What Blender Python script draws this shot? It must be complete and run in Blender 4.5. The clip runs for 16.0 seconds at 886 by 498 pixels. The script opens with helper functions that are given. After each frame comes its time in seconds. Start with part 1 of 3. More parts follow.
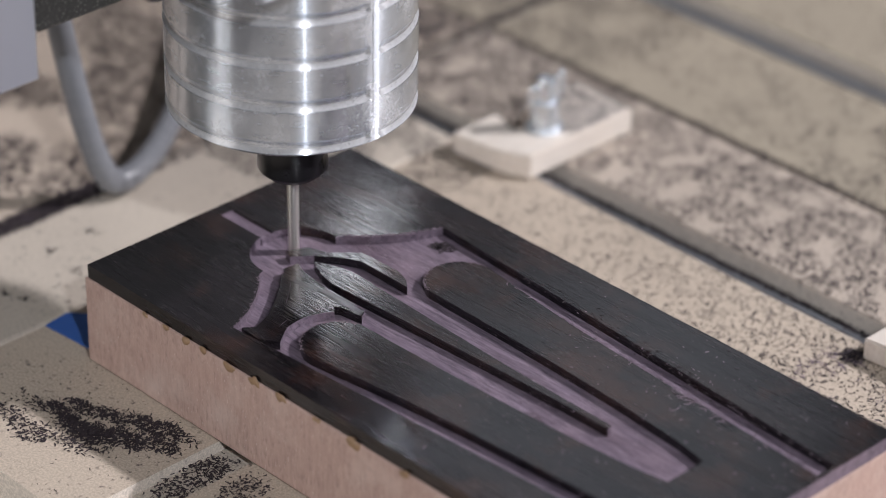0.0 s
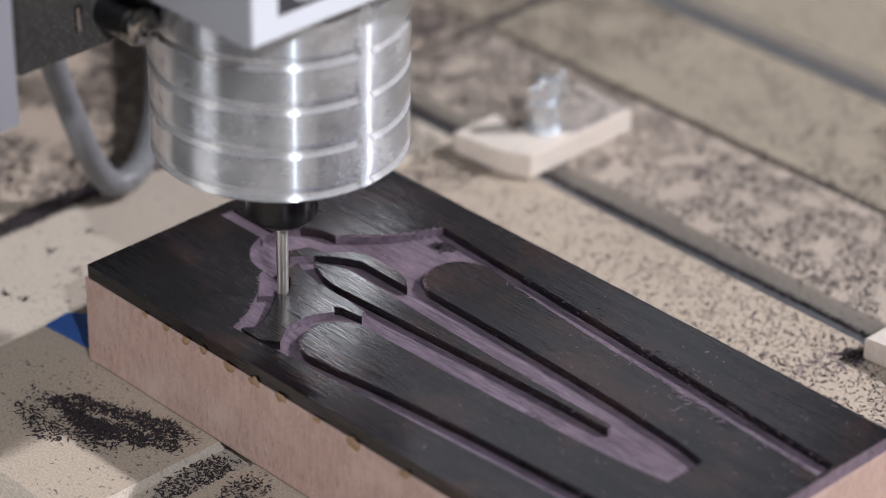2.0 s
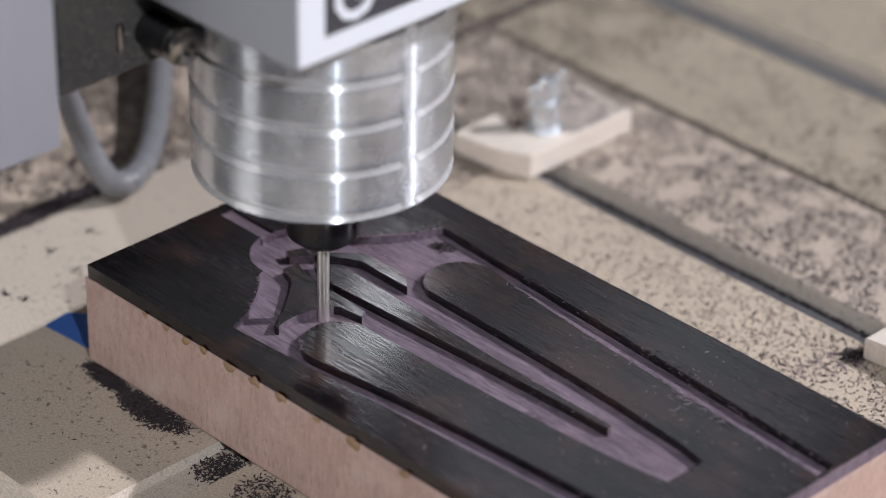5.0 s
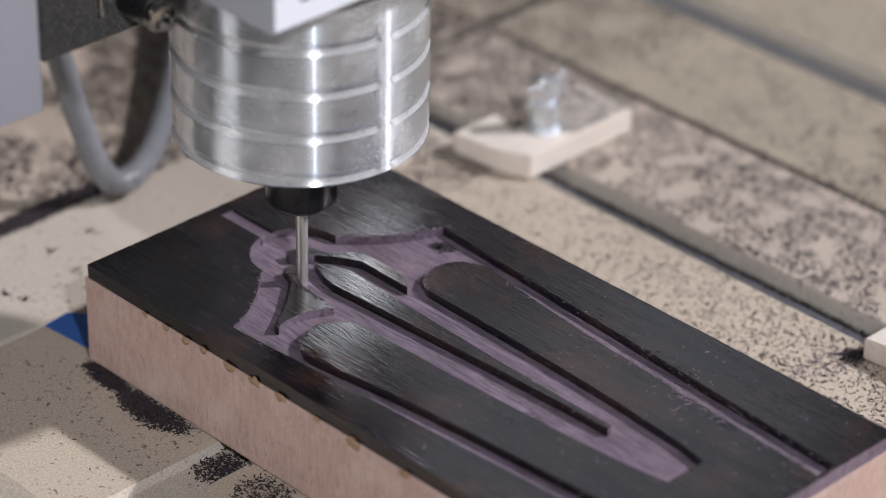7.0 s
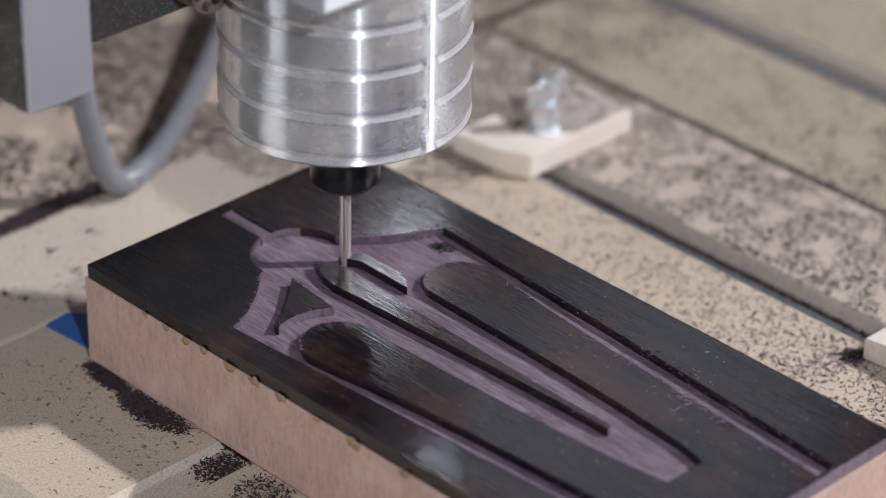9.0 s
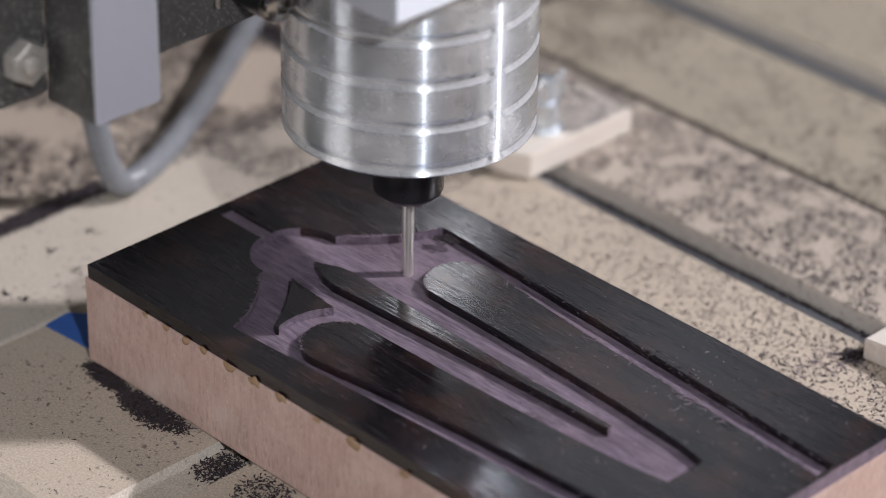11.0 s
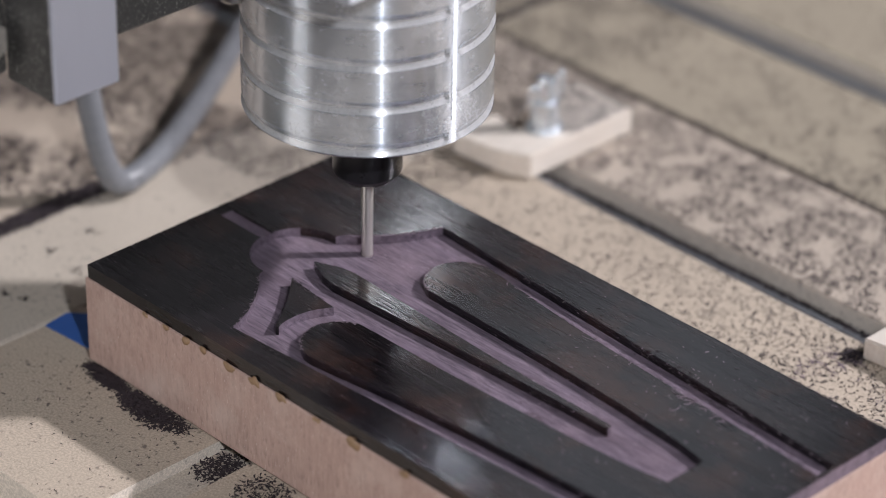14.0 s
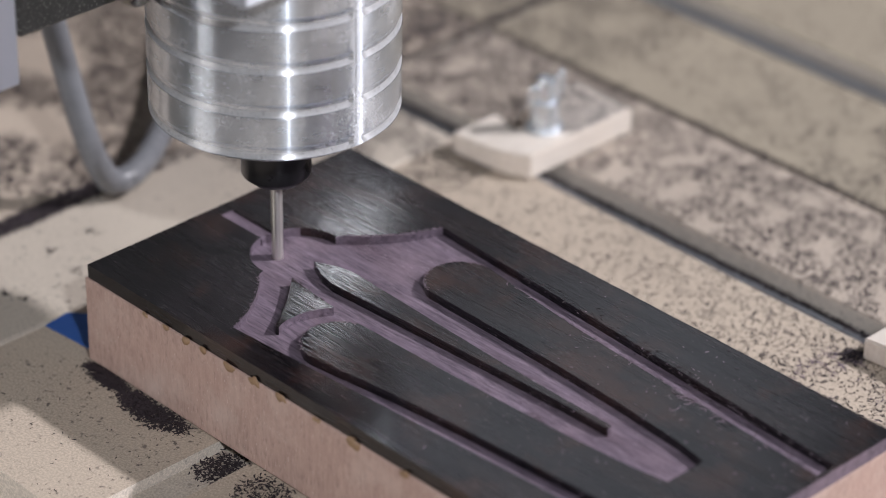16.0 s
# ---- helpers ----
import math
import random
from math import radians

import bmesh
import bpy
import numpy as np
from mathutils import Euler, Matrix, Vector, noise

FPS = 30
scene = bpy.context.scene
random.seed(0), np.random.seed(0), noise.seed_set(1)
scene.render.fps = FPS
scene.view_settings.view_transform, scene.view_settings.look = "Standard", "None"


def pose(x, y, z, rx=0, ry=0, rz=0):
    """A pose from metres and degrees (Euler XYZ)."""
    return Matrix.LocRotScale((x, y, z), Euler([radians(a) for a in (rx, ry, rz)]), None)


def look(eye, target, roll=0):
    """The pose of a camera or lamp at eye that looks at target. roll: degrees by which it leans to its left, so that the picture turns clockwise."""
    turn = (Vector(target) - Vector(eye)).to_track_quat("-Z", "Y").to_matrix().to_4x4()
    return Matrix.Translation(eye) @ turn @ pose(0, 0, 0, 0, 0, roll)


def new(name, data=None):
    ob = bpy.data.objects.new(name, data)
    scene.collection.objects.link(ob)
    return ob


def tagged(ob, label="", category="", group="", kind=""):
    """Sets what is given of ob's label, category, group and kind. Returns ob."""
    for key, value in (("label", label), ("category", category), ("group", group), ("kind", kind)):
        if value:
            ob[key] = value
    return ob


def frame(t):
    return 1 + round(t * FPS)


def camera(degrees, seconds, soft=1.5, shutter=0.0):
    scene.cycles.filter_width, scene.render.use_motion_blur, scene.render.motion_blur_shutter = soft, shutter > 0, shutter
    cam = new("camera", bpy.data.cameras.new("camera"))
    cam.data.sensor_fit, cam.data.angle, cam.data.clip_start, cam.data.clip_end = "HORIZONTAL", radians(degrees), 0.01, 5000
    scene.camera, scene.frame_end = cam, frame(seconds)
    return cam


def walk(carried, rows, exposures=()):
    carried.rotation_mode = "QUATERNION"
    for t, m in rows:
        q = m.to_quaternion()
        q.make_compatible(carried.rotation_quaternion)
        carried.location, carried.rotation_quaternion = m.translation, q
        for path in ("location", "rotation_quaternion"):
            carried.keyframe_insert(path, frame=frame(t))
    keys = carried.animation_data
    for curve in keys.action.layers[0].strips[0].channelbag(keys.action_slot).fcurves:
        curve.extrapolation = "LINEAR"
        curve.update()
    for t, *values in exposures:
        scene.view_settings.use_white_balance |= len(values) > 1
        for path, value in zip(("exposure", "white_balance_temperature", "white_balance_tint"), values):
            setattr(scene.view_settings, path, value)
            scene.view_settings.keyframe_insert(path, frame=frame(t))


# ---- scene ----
cam = camera(16.83, 16.0, soft=0.88)
EYE = Vector((0.54122, -0.40499, 0.43540))
VIEW = Vector((-0.61055, 0.60419, -0.51204))
STAND = look(EYE, EYE + VIEW, 1.0)
walk(cam, [(0.0, STAND), (16.0, STAND)])
cam.data.dof.use_dof = True
cam.data.dof.focus_distance = 0.763
cam.data.dof.aperture_fstop = 7.8

# ---- light: two workshop lamps, two added soft fills and a dim room ----
world = bpy.data.worlds.new("room_air")
scene.world = world
world.use_nodes = True
world.node_tree.nodes["Background"].inputs[0].default_value = (0.9, 0.95, 1.0, 1)
world.node_tree.nodes["Background"].inputs[1].default_value = 0.042
scene.view_settings.exposure = 0.0


def lamp(name, at, target, size, watts, colour):
    data = bpy.data.lights.new(name, "AREA")
    data.shape, data.size, data.energy, data.color = "DISK", size, watts, colour
    ob = new(name, data)
    ob.matrix_world = look(at, target)
    return ob


lamp("key_lamp", (1.22, 1.43, 1.58), (0.05, 0.05, 0.0), 0.11, 58.5, (0.985, 0.95, 1.0))
lamp("front_lamp", (0.955, -0.470, 0.83), (0.05, 0.05, 0.0), 0.032, 7.9, (0.93, 0.945, 1.0))
# added soft disk, stands in for a bright room behind in the plate's gloss
lamp("rear_fill", (-1.32, 1.23, 1.14), (0.1, 0.05, 0.0), 1.15, 2.3, (0.86, 0.91, 1.0))
# soft fill added low at the side to brighten the block's pink face
lamp("side_fill", (-0.35, -1.36, 0.30), (0.05, 0.0, 0.02), 0.7, 5.2, (1.0, 0.95, 0.92))


# ---- materials ----
def nodes_of(name):
    m = bpy.data.materials.new(name)
    m.use_nodes = True
    t = m.node_tree
    return m, t, t.nodes["Principled BSDF"]


def node(t, kind, **kw):
    n = t.nodes.new(kind)
    for k, v in kw.items():
        n.inputs[k].default_value = v
    return n


def mapped(t, scale):
    c = t.nodes.new("ShaderNodeTexCoord")
    mp = t.nodes.new("ShaderNodeMapping")
    mp.inputs["Scale"].default_value = scale
    t.links.new(c.outputs["Object"], mp.inputs["Vector"])
    return mp.outputs["Vector"]


def noise_tex(t, vec, scale, detail=4.0, rough=0.6):
    n = node(t, "ShaderNodeTexNoise", Scale=scale, Detail=detail, Roughness=rough)
    t.links.new(vec, n.inputs["Vector"])
    return n.outputs["Fac"]


def ramp(t, fac, stops):
    r = t.nodes.new("ShaderNodeValToRGB")
    e = r.color_ramp.elements
    while len(e) < len(stops):
        e.new(0.5)
    for i, (p, c) in enumerate(stops):
        e[i].position = p
        e[i].color = (*c, 1) if len(c) == 3 else c
    t.links.new(fac, r.inputs["Fac"])
    return r.outputs["Color"]


def mix(t, a, b, fac, mode="MIX"):
    m = t.nodes.new("ShaderNodeMix")
    m.data_type, m.blend_type = "RGBA", mode
    for sock, v in ((m.inputs[0], fac), (m.inputs[6], a), (m.inputs[7], b)):
        if isinstance(v, (int, float)):
            sock.default_value = v
        elif isinstance(v, tuple):
            sock.default_value = (*v, 1)
        else:
            t.links.new(v, sock)
    return m.outputs[2]


def bumped(t, p, height, strength, dist):
    b = node(t, "ShaderNodeBump", Strength=strength, Distance=dist)
    t.links.new(height, b.inputs["Height"])
    t.links.new(b.outputs["Normal"], p.inputs["Normal"])


def wood(name, dark, light, streak, rough, grain=(30, 900, 900), relief=0.25, blotch=None, spread=(0.0, 0.28), pores=0.9, fleck=None):
    """Wood with the grain along x: long streaks, broad blotches and fine pores."""
    m, t, p = nodes_of(name)
    v = mapped(t, grain)
    fine = noise_tex(t, v, 1.0, 6.0, 0.7)
    scratch = noise_tex(t, mapped(t, (grain[0] * 2.0, grain[1] * 2.3, grain[2] * 2.3)), 1.0, 2.0, 0.5)
    broad = noise_tex(t, mapped(t, (12, 70, 70)), 1.0, 3.0)
    col = ramp(t, fine, [(0.34, dark), (0.66, light)])
    col = mix(t, col, tuple(c * 0.45 for c in dark), ramp(t, scratch, [(0.30, (pores, pores, pores)), (0.44, (0, 0, 0))]))
    col = mix(t, col, streak, ramp(t, broad, [(0.5, (0, 0, 0)), (0.75, (0.8, 0.8, 0.8))]))
    if blotch:
        b2 = noise_tex(t, mapped(t, (60, 60, 60)), 1.0, 4.0)
        col = mix(t, col, blotch, ramp(t, b2, [(0.50, (0, 0, 0)), (0.76, (0.62, 0.62, 0.62))]))
    if fleck:
        torn = ramp(t, noise_tex(t, mapped(t, (420, 2600, 2600)), 1.0, 2.0), [(0.60, (0, 0, 0)), (0.70, (1, 1, 1))])
        where = ramp(t, noise_tex(t, mapped(t, (28, 75, 75)), 1.0, 3.0), [(0.42, (0.05, 0.05, 0.05)), (0.66, (0.9, 0.9, 0.9))])
        col = mix(t, col, fleck, mix(t, torn, where, 1.0, "MULTIPLY"))
    t.links.new(col, p.inputs["Base Color"])
    r = t.nodes.new("ShaderNodeMapRange")
    r.inputs["To Min"].default_value, r.inputs["To Max"].default_value = rough + spread[0], rough + spread[1]
    patch = noise_tex(t, mapped(t, (25, 240, 240)), 1.0, 4.0, 0.65)
    t.links.new(mix(t, scratch, ramp(t, patch, [(0.3, (0, 0, 0)), (0.7, (1, 1, 1))]), 0.45), r.inputs["Value"])
    t.links.new(r.outputs["Result"], p.inputs["Roughness"])
    p.inputs["Specular Tint"].default_value = (0.88, 0.90, 1.0, 1)
    bumped(t, p, mix(t, fine, scratch, 0.92), relief, 0.0006)
    t.links.new(p.inputs["Normal"].links[0].from_socket, p.inputs["Coat Normal"])
    return m


def mdf(name, base, speck, dusty):
    """Fibreboard: even tan, faint blotches, fine fibres and specks of dark dust."""
    m, t, p = nodes_of(name)
    b = noise_tex(t, mapped(t, (22, 22, 22)), 1.0, 4.0)
    f = noise_tex(t, mapped(t, (1500, 1500, 1500)), 1.0, 3.0)
    col = mix(t, base, tuple(c * 0.80 for c in base), ramp(t, b, [(0.35, (0, 0, 0)), (0.7, (1, 1, 1))]))
    col = mix(t, col, tuple(min(1, c * 1.22) for c in base), ramp(t, f, [(0.40, (0, 0, 0)), (0.65, (1, 1, 1))]))
    d = noise_tex(t, mapped(t, (480, 480, 480)), 1.0, 2.0)
    area = noise_tex(t, mapped(t, (28, 28, 28)), 1.0, 3.0)
    dm = mix(t, ramp(t, d, [(0.60, (0, 0, 0)), (0.68, (1, 1, 1))]), ramp(t, area, [(0.42, (0, 0, 0)), (0.62, (dusty, dusty, dusty))]), 1.0, "MULTIPLY")
    col = mix(t, col, speck, dm)
    t.links.new(col, p.inputs["Base Color"])
    p.inputs["Roughness"].default_value = 0.75
    bumped(t, p, f, 0.25, 0.0002)
    return m


def metal(name, colour, rough, grime=0.25, scale=120, stretch=(1, 1, 1), metallic=1.0, speck=None):
    m, t, p = nodes_of(name)
    f = noise_tex(t, mapped(t, tuple(scale * s for s in stretch)), 1.0, 5.0, 0.7)
    col = mix(t, colour, tuple(c * (1 - grime) for c in colour), f)
    if speck:
        s = noise_tex(t, mapped(t, (1500, 1500, 1500)), 1.0, 2.0)
        col = mix(t, col, speck, ramp(t, s, [(0.60, (0, 0, 0)), (0.68, (1, 1, 1))]))
    t.links.new(col, p.inputs["Base Color"])
    p.inputs["Metallic"].default_value = metallic
    r = t.nodes.new("ShaderNodeMapRange")
    r.inputs["To Min"].default_value, r.inputs["To Max"].default_value = rough * 0.7, rough * 1.4
    t.links.new(f, r.inputs["Value"])
    t.links.new(r.outputs["Result"], p.inputs["Roughness"])
    bumped(t, p, f, 0.06, 0.0002)
    return m


def plain(name, colour, rough, vary=0.3, scale=200, metallic=0.0):
    return metal(name, colour, rough, vary, scale, (1, 1, 1), metallic)


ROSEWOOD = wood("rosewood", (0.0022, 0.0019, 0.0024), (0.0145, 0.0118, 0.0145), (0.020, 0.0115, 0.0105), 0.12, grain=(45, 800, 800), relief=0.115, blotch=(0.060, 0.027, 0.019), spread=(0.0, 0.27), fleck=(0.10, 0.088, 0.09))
coat = ROSEWOOD.node_tree.nodes["Principled BSDF"].inputs
coat["Coat Weight"].default_value, coat["Coat Roughness"].default_value = 0.66, 0.10
coat["Specular IOR Level"].default_value = 0.26
FRESH = wood("fresh_cut_rosewood", (0.088, 0.067, 0.090), (0.235, 0.182, 0.235), (0.105, 0.072, 0.093), 0.55, grain=(80, 700, 700), relief=0.8, pores=0.6, blotch=(0.30, 0.225, 0.27), fleck=(0.36, 0.30, 0.35))
MAHOGANY = wood("pale_mahogany", (0.43, 0.300, 0.256), (0.55, 0.393, 0.342), (0.52, 0.358, 0.308), 0.6, grain=(600, 600, 200), relief=0.3, pores=0.3, blotch=(0.66, 0.53, 0.48))
mt = MAHOGANY.node_tree
mp = mt.nodes["Principled BSDF"]
grain_colour = mp.inputs["Base Color"].links[0].from_socket
fleck = ramp(mt, noise_tex(mt, mapped(mt, (1500, 1500, 520)), 1.0, 2.0), [(0.64, (0, 0, 0)), (0.74, (0.6, 0.6, 0.6))])
mt.links.new(mix(mt, grain_colour, (0.74, 0.64, 0.59), fleck), mp.inputs["Base Color"])
MAPLE = wood("maple", (0.68, 0.61, 0.54), (0.78, 0.72, 0.65), (0.72, 0.65, 0.58), 0.55, grain=(420, 60, 420), relief=0.2, pores=0.15)
MDF = mdf("fibreboard", (0.49, 0.435, 0.37), (0.05, 0.035, 0.04), 0.75)
# browner than MDF: the warm tone of the block's shadow is mixed in
MDF_NEAR = mdf("shade_brown_fibreboard", (0.49, 0.415, 0.335), (0.05, 0.035, 0.04), 0.75)
MDF_OLD = mdf("aged_fibreboard", (0.345, 0.30, 0.233), (0.06, 0.045, 0.045), 0.5)
MDF_TAN = mdf("tan_fibreboard", (0.45, 0.385, 0.325), (0.05, 0.035, 0.04), 0.75)
MDF_STAINED = mdf("stained_fibreboard", (0.50, 0.42, 0.345), (0.06, 0.045, 0.045), 0.6)
# paler than the faces: lamplight on the slot walls is put into the colour
MDF_EDGE = mdf("lit_fibreboard_edge", (0.66, 0.60, 0.53), (0.08, 0.06, 0.05), 0.3)
def turned_round(m, aniso=1.0):
    """Fine turning marks run round the z axis and draw each highlight out along it."""
    t = m.node_tree
    ring = t.nodes.new("ShaderNodeTangent")
    ring.direction_type, ring.axis = "RADIAL", "Z"
    p = t.nodes["Principled BSDF"].inputs
    t.links.new(ring.outputs["Tangent"], p["Tangent"])
    p["Anisotropic"].default_value, p["Anisotropic Rotation"].default_value = aniso, 0.25
    return t, p


ALUMINIUM = metal("machined_aluminium", (0.80, 0.885, 1.0), 0.24, 0.22, 60, (3, 3, 10), 1.0)
turned, shine = turned_round(ALUMINIUM)
shine["Coat Weight"].default_value, shine["Coat Roughness"].default_value = 0.6, 0.05
# pale dust lies on the metal in patches and fine specks and takes its mirror away
film = mix(turned, ramp(turned, noise_tex(turned, mapped(turned, (60, 60, 45)), 1.0, 4.0), [(0.38, (0.10, 0.10, 0.10)), (0.60, (1, 1, 1))]),
           ramp(turned, noise_tex(turned, mapped(turned, (2400, 2400, 2400)), 1.0, 3.0), [(0.44, (0.22, 0.22, 0.22)), (0.66, (1, 1, 1))]), 1.0, "MULTIPLY")
bare = turned.nodes.new("ShaderNodeMapRange")
bare.inputs["To Min"].default_value, bare.inputs["To Max"].default_value = 0.97, 0.30
turned.links.new(film, bare.inputs["Value"])
turned.links.new(bare.outputs["Result"], shine["Metallic"])
turned.links.new(mix(turned, shine["Base Color"].links[0].from_socket, (0.93, 0.94, 0.96), film), shine["Base Color"])
# a share of the surface is burnished to a sharper line
burnish = turned.nodes.new("ShaderNodeBsdfAnisotropic")
for sock, v in (("Color", (0.82, 0.89, 1.0, 1)), ("Roughness", 0.22), ("Anisotropy", -0.88), ("Rotation", 0.25)):
    burnish.inputs[sock].default_value = v
turned.links.new(next(n for n in turned.nodes if n.bl_idname == "ShaderNodeTangent").outputs["Tangent"], burnish.inputs["Tangent"])
both = turned.nodes.new("ShaderNodeMixShader")
both.inputs["Fac"].default_value = 0.085
turned.links.new(turned.nodes["Principled BSDF"].outputs["BSDF"], both.inputs[1])
turned.links.new(burnish.outputs["BSDF"], both.inputs[2])
turned.links.new(both.outputs["Shader"], turned.nodes["Material Output"].inputs["Surface"])
GROOVE = metal("dusty_groove", (0.90, 0.91, 0.94), 0.34, 0.5, 900, (1, 1, 1), 0.45, (0.42, 0.42, 0.44))
turned_round(GROOVE)
ANODISED = metal("anodised_aluminium", (0.61, 0.63, 0.73), 0.42, 0.10, 80, (1, 1, 0.2), 0.3)
TRACK = metal("track_aluminium", (0.48, 0.49, 0.52), 0.4, 0.3, 90)
STEEL = metal("carbide_steel", (0.92, 0.89, 0.84), 0.42, 0.12, 150)
turned_round(STEEL, 0.6)
ZINC = metal("zinc_plate", (0.84, 0.90, 0.96), 0.24, 0.15, 120, (1, 1, 1), 0.75)
NUT_STEEL = metal("worn_screw_steel", (0.42, 0.40, 0.38), 0.22, 0.4, 200)
GALVANISED = metal("dull_galvanised_steel", (0.60, 0.57, 0.53), 0.45, 0.45, 500, (1, 1, 1), 0.45, (0.75, 0.70, 0.64))
BLACK_OX = metal("black_oxide", (0.045, 0.045, 0.050), 0.28, 0.3, 200, (1, 1, 1), 0.6)
BLACK_PAINT = plain("black_beam_paint", (0.022, 0.022, 0.024), 0.6, 0.3, 60)
DARK_PLATE = metal("dusty_dark_plate", (0.105, 0.103, 0.100), 0.5, 0.75, 45, (1, 1, 1), 0.0, (0.36, 0.35, 0.33))
GREY_PAINT = plain("grey_housing", (0.40, 0.42, 0.47), 0.45, 0.08, 60)
WHITE_PRINT = plain("white_print", (0.80, 0.84, 0.92), 0.5, 0.05)
DARK_PRINT = plain("dark_print", (0.06, 0.06, 0.075), 0.45, 0.2)
HOSE_GREY = plain("grey_hose_plastic", (0.255, 0.265, 0.29), 0.32, 0.4, 90)
RUBBER = plain("wheel_plastic", (0.30, 0.30, 0.31), 0.4, 0.75, 260)
TAPE = plain("blue_tape", (0.035, 0.12, 0.42), 0.6, 0.15)
GLUE = plain("dried_glue", (0.42, 0.27, 0.16), 0.35, 0.5, 900)
SHAVING = plain("rosewood_shavings", (0.050, 0.036, 0.044), 0.7, 0.7, 300)
FUZZ = plain("wood_fuzz", (0.20, 0.15, 0.19), 0.7, 0.3, 500)
# glow of the block that is added for the plate's glare
GLARE_GLOW = nodes_of("glare_glow")[0]
for sock, v in (("Emission Color", (0.90, 0.92, 1.0, 1)), ("Emission Strength", 12.0)):
    GLARE_GLOW.node_tree.nodes["Principled BSDF"].inputs[sock].default_value = v
WALL = plain("room_wall", (0.13, 0.13, 0.14), 0.8, 0.1, 3)
BENCH = plain("bench_underside", (0.10, 0.075, 0.055), 0.8, 0.3, 30)

MM = 0.001
TOP = 0.0297      # top of the work
FLOOR_Z = 0.0272  # floor of the milled pocket
TIP_Z = 0.0267    # the carriage's datum
CAP_Z = 0.0257    # glue line between cap and base
MID = 44.4        # the pattern's axis of symmetry, mm


# ---- mesh helpers ----
def link(name, bm, mats, parent=None, label="", smooth=None):
    me = bpy.data.meshes.new(name)
    bmesh.ops.recalc_face_normals(bm, faces=bm.faces)
    bm.to_mesh(me)
    bm.free()
    for m in (mats if isinstance(mats, (list, tuple)) else [mats]):
        me.materials.append(m)
    if smooth is not None:
        me.shade_smooth()
        me.set_sharp_from_angle(angle=radians(smooth))
    ob = new(name, me)
    if parent:
        ob.parent = parent
    if label:
        ob["label"] = label
    return ob


part = link


def empty(name, at, label, category, group="", kind=""):
    ob = new(name)
    ob.empty_display_size = 0.01
    ob.matrix_world = Matrix.Translation(at)
    return tagged(ob, label, category, group, kind)


def box(x0, x1, y0, y1, z0, z1, bevel=0.0, seg=2, bm=None):
    bm = bm or bmesh.new()
    got = bmesh.ops.create_cube(bm, size=1.0, matrix=Matrix.Translation(((x0 + x1) / 2, (y0 + y1) / 2, (z0 + z1) / 2)) @ Matrix.Diagonal((x1 - x0, y1 - y0, z1 - z0, 1)))
    if bevel:
        es = list({e for v in got["verts"] for e in v.link_edges})
        bmesh.ops.bevel(bm, geom=es, offset=bevel, segments=seg, affect="EDGES", profile=0.6)
    return bm


def lathe(profile, n=64, axis="Z", at=(0, 0, 0), bm=None):
    """A body of revolution from (radius, height) pairs."""
    bm = bm or bmesh.new()
    turn = {"Z": Matrix(), "X": Matrix.Rotation(radians(90), 4, "Y"), "Y": Matrix.Rotation(radians(-90), 4, "X")}[axis]
    m = Matrix.Translation(at) @ turn
    rings = []
    for r, z in profile:
        if r < 1e-7:
            rings.append([bm.verts.new(m @ Vector((0, 0, z)))])
        else:
            rings.append([bm.verts.new(m @ Vector((r * math.cos(a), r * math.sin(a), z))) for a in (2 * math.pi * i / n for i in range(n))])
    for a, b in zip(rings, rings[1:]):
        for i in range(n):
            j = (i + 1) % n
            if len(a) == 1 and len(b) == 1:
                continue
            if len(a) == 1:
                bm.faces.new((a[0], b[i], b[j]))
            elif len(b) == 1:
                bm.faces.new((a[i], a[j], b[0]))
            else:
                bm.faces.new((a[i], a[j], b[j], b[i]))
    return bm


def hexagon(r, z0, z1, axis, at, chamfer=0.0006):
    return lathe([(0, z0), (r, z0), (r, z1 - chamfer), (r - chamfer, z1), (0, z1)], 6, axis, at)


def slab(loops, z0, z1):
    """A plate of that outline, with holes and islands, between two heights."""
    cu = bpy.data.curves.new("outline", "CURVE")
    cu.dimensions, cu.fill_mode, cu.extrude = "2D", "BOTH", (z1 - z0) / 2
    for loop in loops:
        s = cu.splines.new("POLY")
        s.points.add(len(loop) - 1)
        for q, (x, y) in zip(s.points, loop):
            q.co = (x * MM, y * MM, 0, 1)
        s.use_cyclic_u = True
    ob = new("outline", cu)
    dg = bpy.context.evaluated_depsgraph_get()
    me = bpy.data.meshes.new_from_object(ob.evaluated_get(dg))
    bpy.data.objects.remove(ob)
    bpy.data.curves.remove(cu)
    bm = bmesh.new()
    bm.from_mesh(me)
    bpy.data.meshes.remove(me)
    bmesh.ops.remove_doubles(bm, verts=bm.verts, dist=1e-6)
    bmesh.ops.translate(bm, verts=bm.verts, vec=(0, 0, (z0 + z1) / 2))
    for f in bm.faces:
        f.smooth = False
    return bm


def arc(cx, cy, r, a0, a1, n=16):
    return [(cx + r * math.cos(radians(a0 + (a1 - a0) * i / n)), cy + r * math.sin(radians(a0 + (a1 - a0) * i / n))) for i in range(n + 1)]


def bow(a, b, sag, n=12):
    """An arc from a to b that bulges sideways by sag (left of the way is positive)."""
    (x0, y0), (x1, y1) = a, b
    d = math.hypot(x1 - x0, y1 - y0)
    ux, uy = (x1 - x0) / d, (y1 - y0) / d
    return [(x0 + (x1 - x0) * s - uy * sag * 4 * s * (1 - s), y0 + (y1 - y0) * s + ux * sag * 4 * s * (1 - s)) for s in (i / n for i in range(n + 1))]


